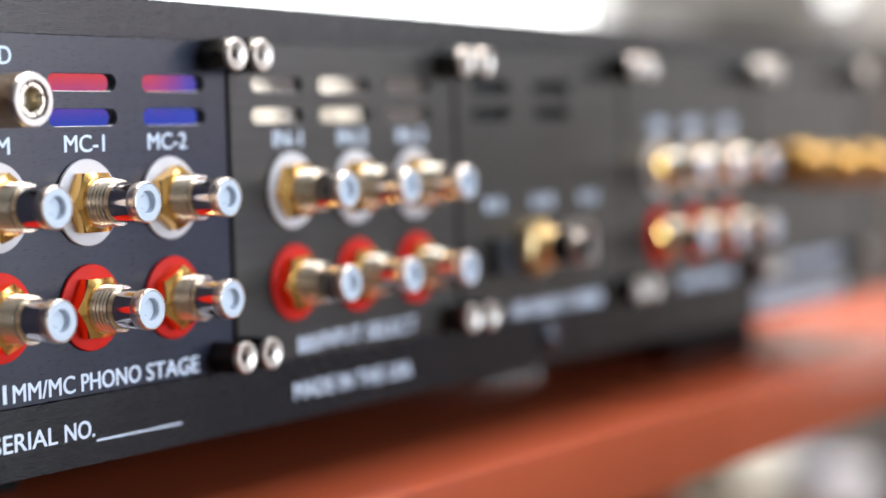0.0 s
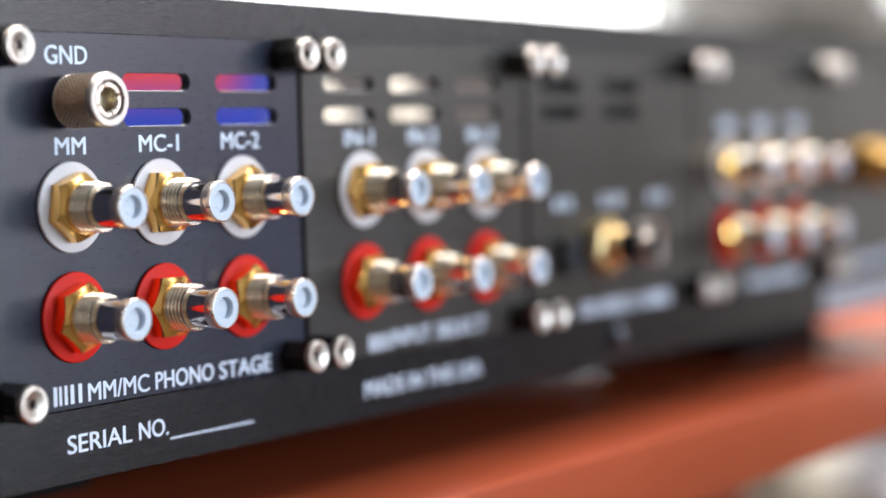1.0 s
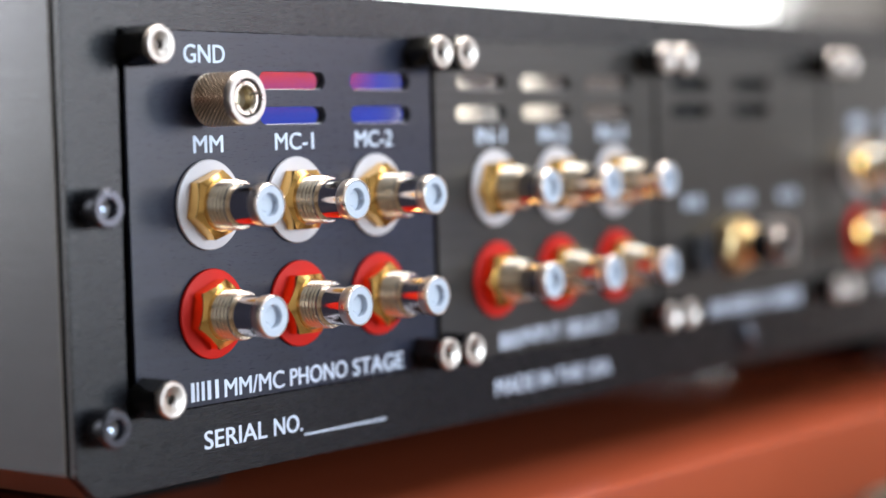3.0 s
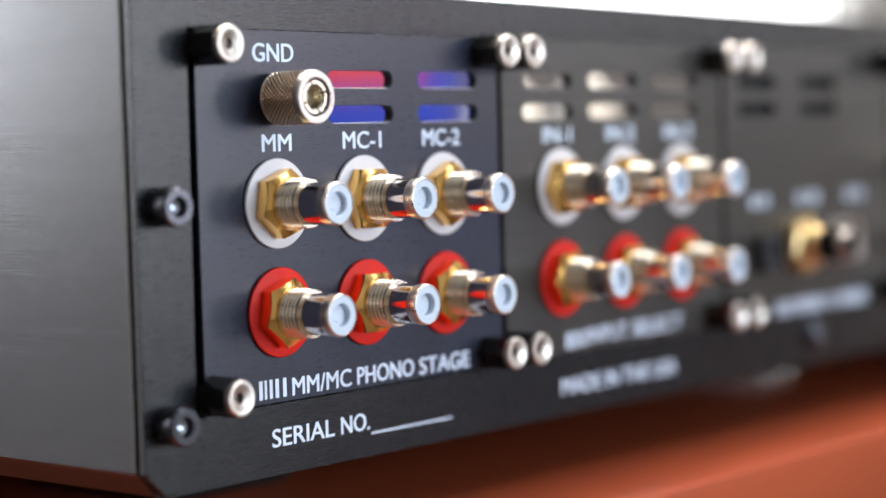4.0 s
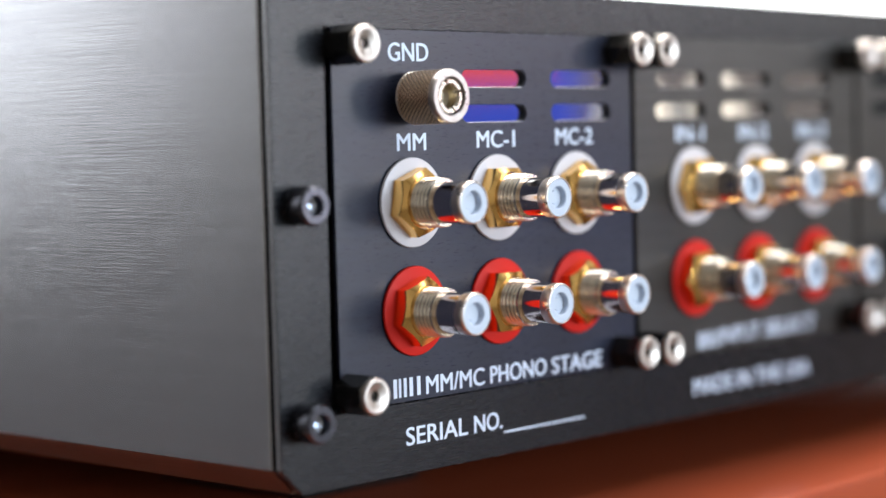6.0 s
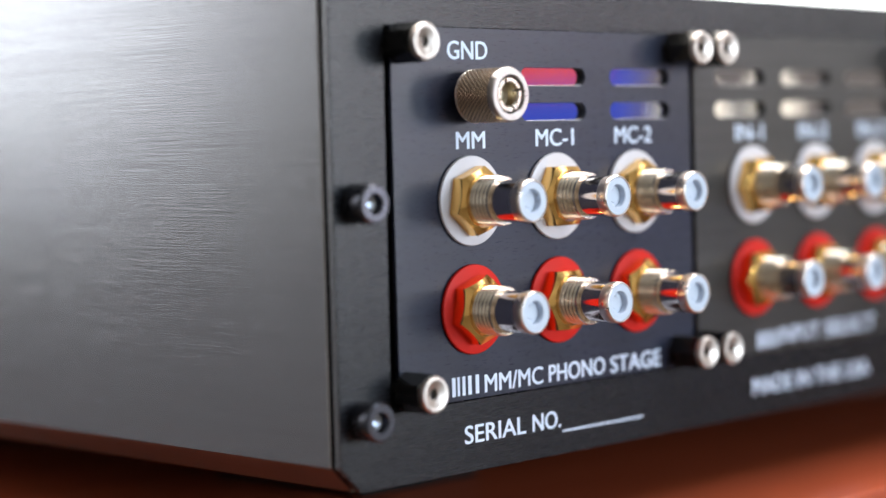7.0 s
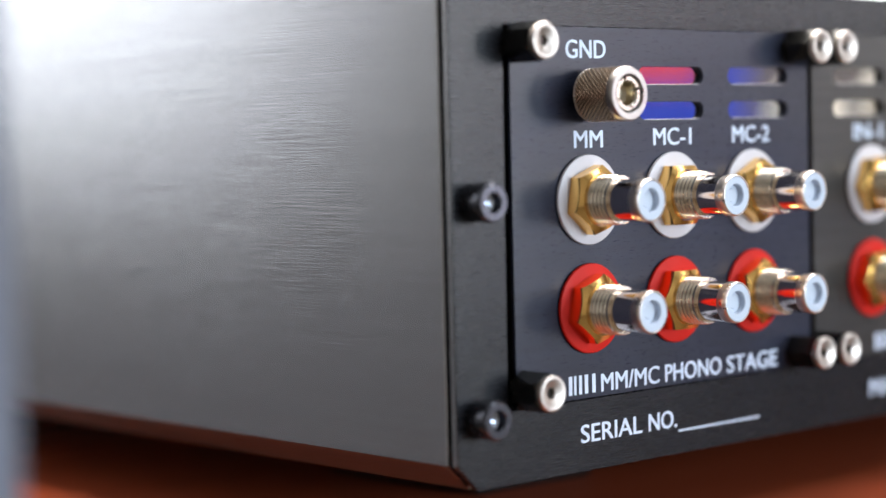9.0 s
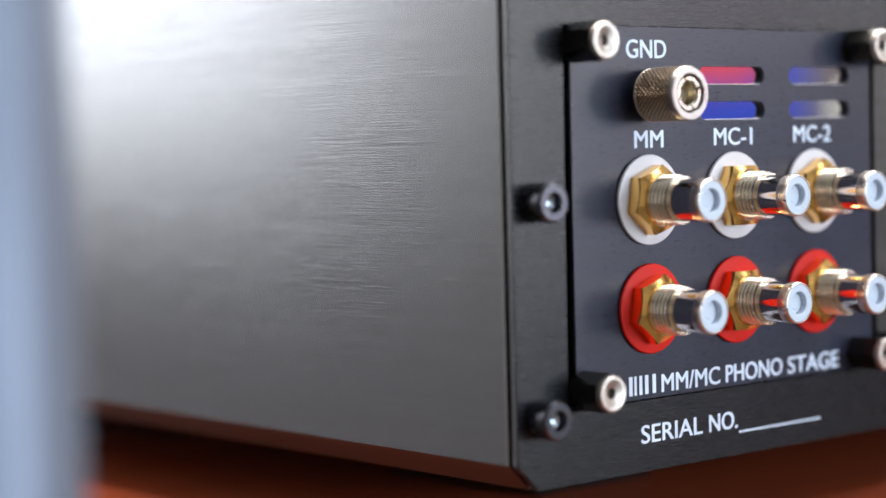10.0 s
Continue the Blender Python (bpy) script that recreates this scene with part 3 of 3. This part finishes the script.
def coax_socket():
    j = new("coaxial_socket")
    tagged(j, "gold-plated coaxial socket of the digital module", "socket")
    part("nut", hexagon(0.0, 0.42, 0.66, turn=0.3, inner=0.88), SATIN_GOLD, j, "gold hexagonal nut", 25)
    part("sleeve", lathe([(0.40, 0.3), (0.42, 0.5), (0.6, 0.5), (0.72, 0.47), (0.78, 0.44), (0.78, 0.3)], 48), SATIN_GOLD, j, "gold sleeve", 35)
    part("barrel", lathe([(0.76, 0.3), (0.77, 0.385), (1.36, 0.385), (1.36, 0.3)], 48), BLACK_NICKEL, j, "glossy black barrel", 35)
    part("rim", lathe([(1.35, 0.3), (1.355, 0.389), (1.50, 0.394), (1.55, 0.385), (1.575, 0.364), (1.3, 0.345)], 48), NICKEL, j, "nickel rim", 40)
    part("insulator", lathe([(1.3, 0.345), (1.53, 0.345), (1.53, 0.2), (1.36, 0.19), (1.36, 0)], 36), BLACK_PLASTIC, j, "dark insulator", 35)
    j.matrix_basis = pose(19.2 * CM, -0.0002, 4.65 * CM)


def data_socket():
    j = new("data_socket")
    tagged(j, "silver square data socket with a shiny shell", "socket")
    plate("shell", [[(-0.6, -0.55), (0.6, -0.55), (0.6, 0.3), (0.4, 0.55), (-0.4, 0.55), (-0.6, 0.3)], [(-0.5, -0.46), (0.5, -0.46), (0.5, 0.26), (0.36, 0.46), (-0.36, 0.46), (-0.5, 0.26)]],
          -0.45, 0.0, NICKEL, j, "shiny metal shell", 0.03)
    part("tongue", boxed(-0.28, 0.28, -0.38, -0.02, -0.16, 0.16, 0.04), WHITE_PLASTIC, j, "pale tongue")
    for z in (-0.2, 0.25):
        part("rivet", lathe([(0, 0.16), (0.1, 0.16), (0.2, 0.08), (0.2, 0)], 20, 0.95, z), NICKEL, j, "", 40)
    j.matrix_basis = pose(21.3 * CM, -0.0002, 4.65 * CM)


optical_port()
coax_socket()
data_socket()


# terminal module: gold binding posts
def binding_post():
    j = new("binding_post")
    tagged(j, "gold-plated binding post with a ribbed clamp nut", "terminal", "binding posts")
    part("base", hexagon(0.0, 0.4, 0.62, turn=0.2), DULL_GOLD, j, "", 25)
    prof = [(0.5, 0.3), (0.5, 0.62), (0.58, 0.70), (1.2, 0.70), (1.32, 0.62), (1.36, 0.45), (1.7, 0.42), (1.78, 0.34), (1.8, 0)]
    part("clamp_nut", lathe(prof, 18), DULL_GOLD, j, "ribbed gold clamp nut", 15)
    part("shaft", lathe([(0.4, 0.35), (0.5, 0.35)], 24), DULL_GOLD, j)
    return j


B0 = binding_post()
B0.matrix_basis = pose(37.9 * CM, -0.0002, 6.2 * CM)
copy_thing(B0, pose(40.9 * CM, -0.0002, 6.2 * CM, 0, 12, 0))
copy_thing(B0, pose(34.9 * CM, -0.0002, 6.4 * CM, 0, 5, 0))


# added stand-ins across the room, mirrored red and blue in the slots' shield
def side_table():
    cx, cy = 68.0, -50.5
    t = empty("cabinet", cx, cy, -55, "added low dark wooden cabinet carrying boxes for the slot reflections", "cabinet")
    t.rotation_euler = (0, 0, radians(45))
    part("body", boxed(-18, 30, -20, 11, 0.5, 53, 0.4), BOXWOOD, t)
    part("top", boxed(-19, 31, -21, 12, 53, 55, 0.3), BOXWOOD, t, "dark wooden top")
    for name, mat, x0, x1, z0, z1, lab in (("storage_box", BLUE_BOX, -15, -0.3, 0, 10.45, "added blue box on the cabinet for the slot reflections"),
                                           ("storage_box", RED_BOX, -15, -2.7, 10.6, 19, "added red box on the blue box for the slot reflections"),
                                           ("storage_box", BLUE_BOX, -2.6, -0.3, 10.6, 17, "small added blue box on the blue box for slot reflections")):
        b = empty(name, cx, cy, z0, lab, "box")
        b.rotation_euler = (0, 0, radians(45))
        part("carton", boxed(x0, x1, -10, 0, 0, z1 - z0, 0.2), mat, b)
        part("lid", boxed(x0 - 0.1, x1 + 0.1, -10.1, 0.1, (z1 - z0) - 1.8, z1 - z0 + 0.1, 0.15), mat, b)
    # added blocker along the back: keeps the south window out of the shield
    b = empty("storage_box", cx, cy, 0, "added long warm grey box hiding the window from the slots", "box")
    b.rotation_euler = (0, 0, radians(45))
    part("carton", boxed(-0.1, 29.5, -20, -12.5, 0, 17, 0.2), GREY_CARD, b)
    part("lid", boxed(-0.2, 29.6, -20.1, -12.4, 15.2, 17.1, 0.15), GREY_CARD, b)


side_table()


# Added out-of-view stand-ins for unidentified pale shapes in the slots' reflections
# egg-shaped cream finials on slim floor stands before the table, mirrored by the polished shield
for vx, vy, vz, rx, rz in ((21.75, -11.2, 7.9, 1.15, 1.44), (25.85, -11.2, 7.95, 1.0, 1.52)):
    v = empty("mirrored_egg", vx, vy, -55, "added cream egg on a slim black stand for slot reflections", "stand", "finial stands before the table")
    zc = vz + 55
    part("base", lathe([(0, 0), (0, 1.6), (0.8, 1.6), (1.2, 0.3), (1.2, 0)], 32, axis="z"), BLACK_PLASTIC, v, "round black base", 40)
    part("rod", lathe([(1.19, 0), (1.19, 0.25), (zc - rz + 0.1, 0.25), (zc - rz + 0.1, 0)], 20, axis="z"), BLACK_PLASTIC, v, "slim black rod", 40)
    part("finial", lathe([(zc - rz, 0)] + [(zc + rz * math.sin(radians(q)), rx * math.cos(radians(q))) for q in range(-84, 85, 6)] + [(zc + rz, 0)], 48, axis="z"), BEIGE, v, "smooth cream ceramic egg", 60)


# Unseen sideboard, added so the lower side wall mirrors something dark
def sideboard():
    b = empty("sideboard", -95, 146, -55, "added low dark grey sideboard under the window, darkens side reflection", "sideboard")
    part("body", boxed(-85, 75, -26, 27, 4, 62, 0.4), GREY_PAINT, b)
    part("top", boxed(-87, 77, -28, 28, 62, 64.5, 0.4), GREY_PAINT, b, "dark grey top")
    for x in (-80, 66):
        part("plinth", boxed(x, x + 6, -22, 22, 0, 4, 0.2), GREY_PAINT, b)
    for k in range(3):
        d = part("door", boxed(-83 + k * 53, -32 + k * 53, -27.2, -26.05, 6, 60, 0.2), GREY_PAINT, b)
        part("knob", lathe([(27.2, 0), (27.2, 0.8), (29, 1.2), (29.4, 0)], 20, -36 + k * 53, 34), NICKEL, d, "small metal knob", 40)


sideboard()


def lamp():
    t = empty("table_lamp", 326, 114, -49, "lit lamp with a small bright shade on a slim stand", "lamp")
    part("base", lathe([(-6, 0), (-6, 12), (1.5, 12), (2, 2), (2, 1.2), (80.5, 1.2), (80.5, 0)], 32, axis="z"), BLACK_SCREW, t, "", 40)
    part("shade", lathe([(80.5, 0), (80.6, 1.7), (86.5, 1.4), (86.5, 0)], 32, axis="z"), LAMP_GLOW, t, "glowing white shade", 40)


lamp()


def loudspeaker():
    b = empty("loudspeaker", 318, 101, -55, "tall brown-grey floor-standing loudspeaker by the wall", "loudspeaker")
    part("cabinet", boxed(-27, 27, -4, 7, 1.2, 79, 0.5), BROWN_CLOTH, b)
    part("grille", boxed(-26, 26, -5, -4.02, 3, 78, 0.4), BROWN_CLOTH, b, "brown-grey cloth grille")
    part("plinth", boxed(-28, 28, -5, 8, 0, 1.18, 0.2), RUBBER, b, "black plinth")


loudspeaker()

for x, y, r, mat, lab in ((288, 114, 6.0, CREAM, "cream glazed pot on the carpet"), (281, 95.5, 4.6, WHITE_PLASTIC, "lilac-white glazed pot on the carpet")):
    p = empty("plant_pot", x, y, -55, lab, "pot", "pots on the floor")
    part("body", lathe([(0, 0), (0, r * 0.7), (r * 1.3, r), (r * 1.4, r * 1.05), (r * 1.4, r * 0.9), (2, r * 0.6), (2, 0)], 32, axis="z"), mat, p, "", 40)


def waste_bin():
    p = empty("waste_bin", 292, 107, -55, "small dark grey waste bin on the carpet", "bin")
    part("body", lathe([(0, 0), (0, 2.8), (8.6, 3.4), (8.6, 3.2), (0.4, 2.6), (0.4, 0)], 32, axis="z"), GREY_CABLE, p, "", 40)
    part("rim", lathe([(8.5, 3.4), (8.5, 3.6), (8.9, 3.6), (8.9, 3.2), (8.5, 3.2)], 32, axis="z"), GREY_CABLE, p, "", 40)


waste_bin()


def media_cabinet():
    c = empty("media_cabinet", 334, 138, -55, "dark wooden media cabinet on legs against the wall", "cabinet")
    part("body", boxed(-40, 30, -11, 11, 26, 82, 0.4), DARK_WOOD, c)
    part("top", boxed(-41, 31, -12, 12, 82.02, 84, 0.3), DARK_WOOD, c, "dark wooden top")
    for k in (-1, 1):
        part("door", boxed(k * 17.3 - 22.0, k * 17.3 + 12.0, -12, -11.02, 28, 80, 0.2), DARK_WOOD, c)
        for y in (-8, 8):
            part("leg", boxed(k * 32 - 6.5, k * 32 - 3.5, y - 1.5, y + 1.5, 0, 25.98, 0.2), DARK_WOOD, c)


media_cabinet()
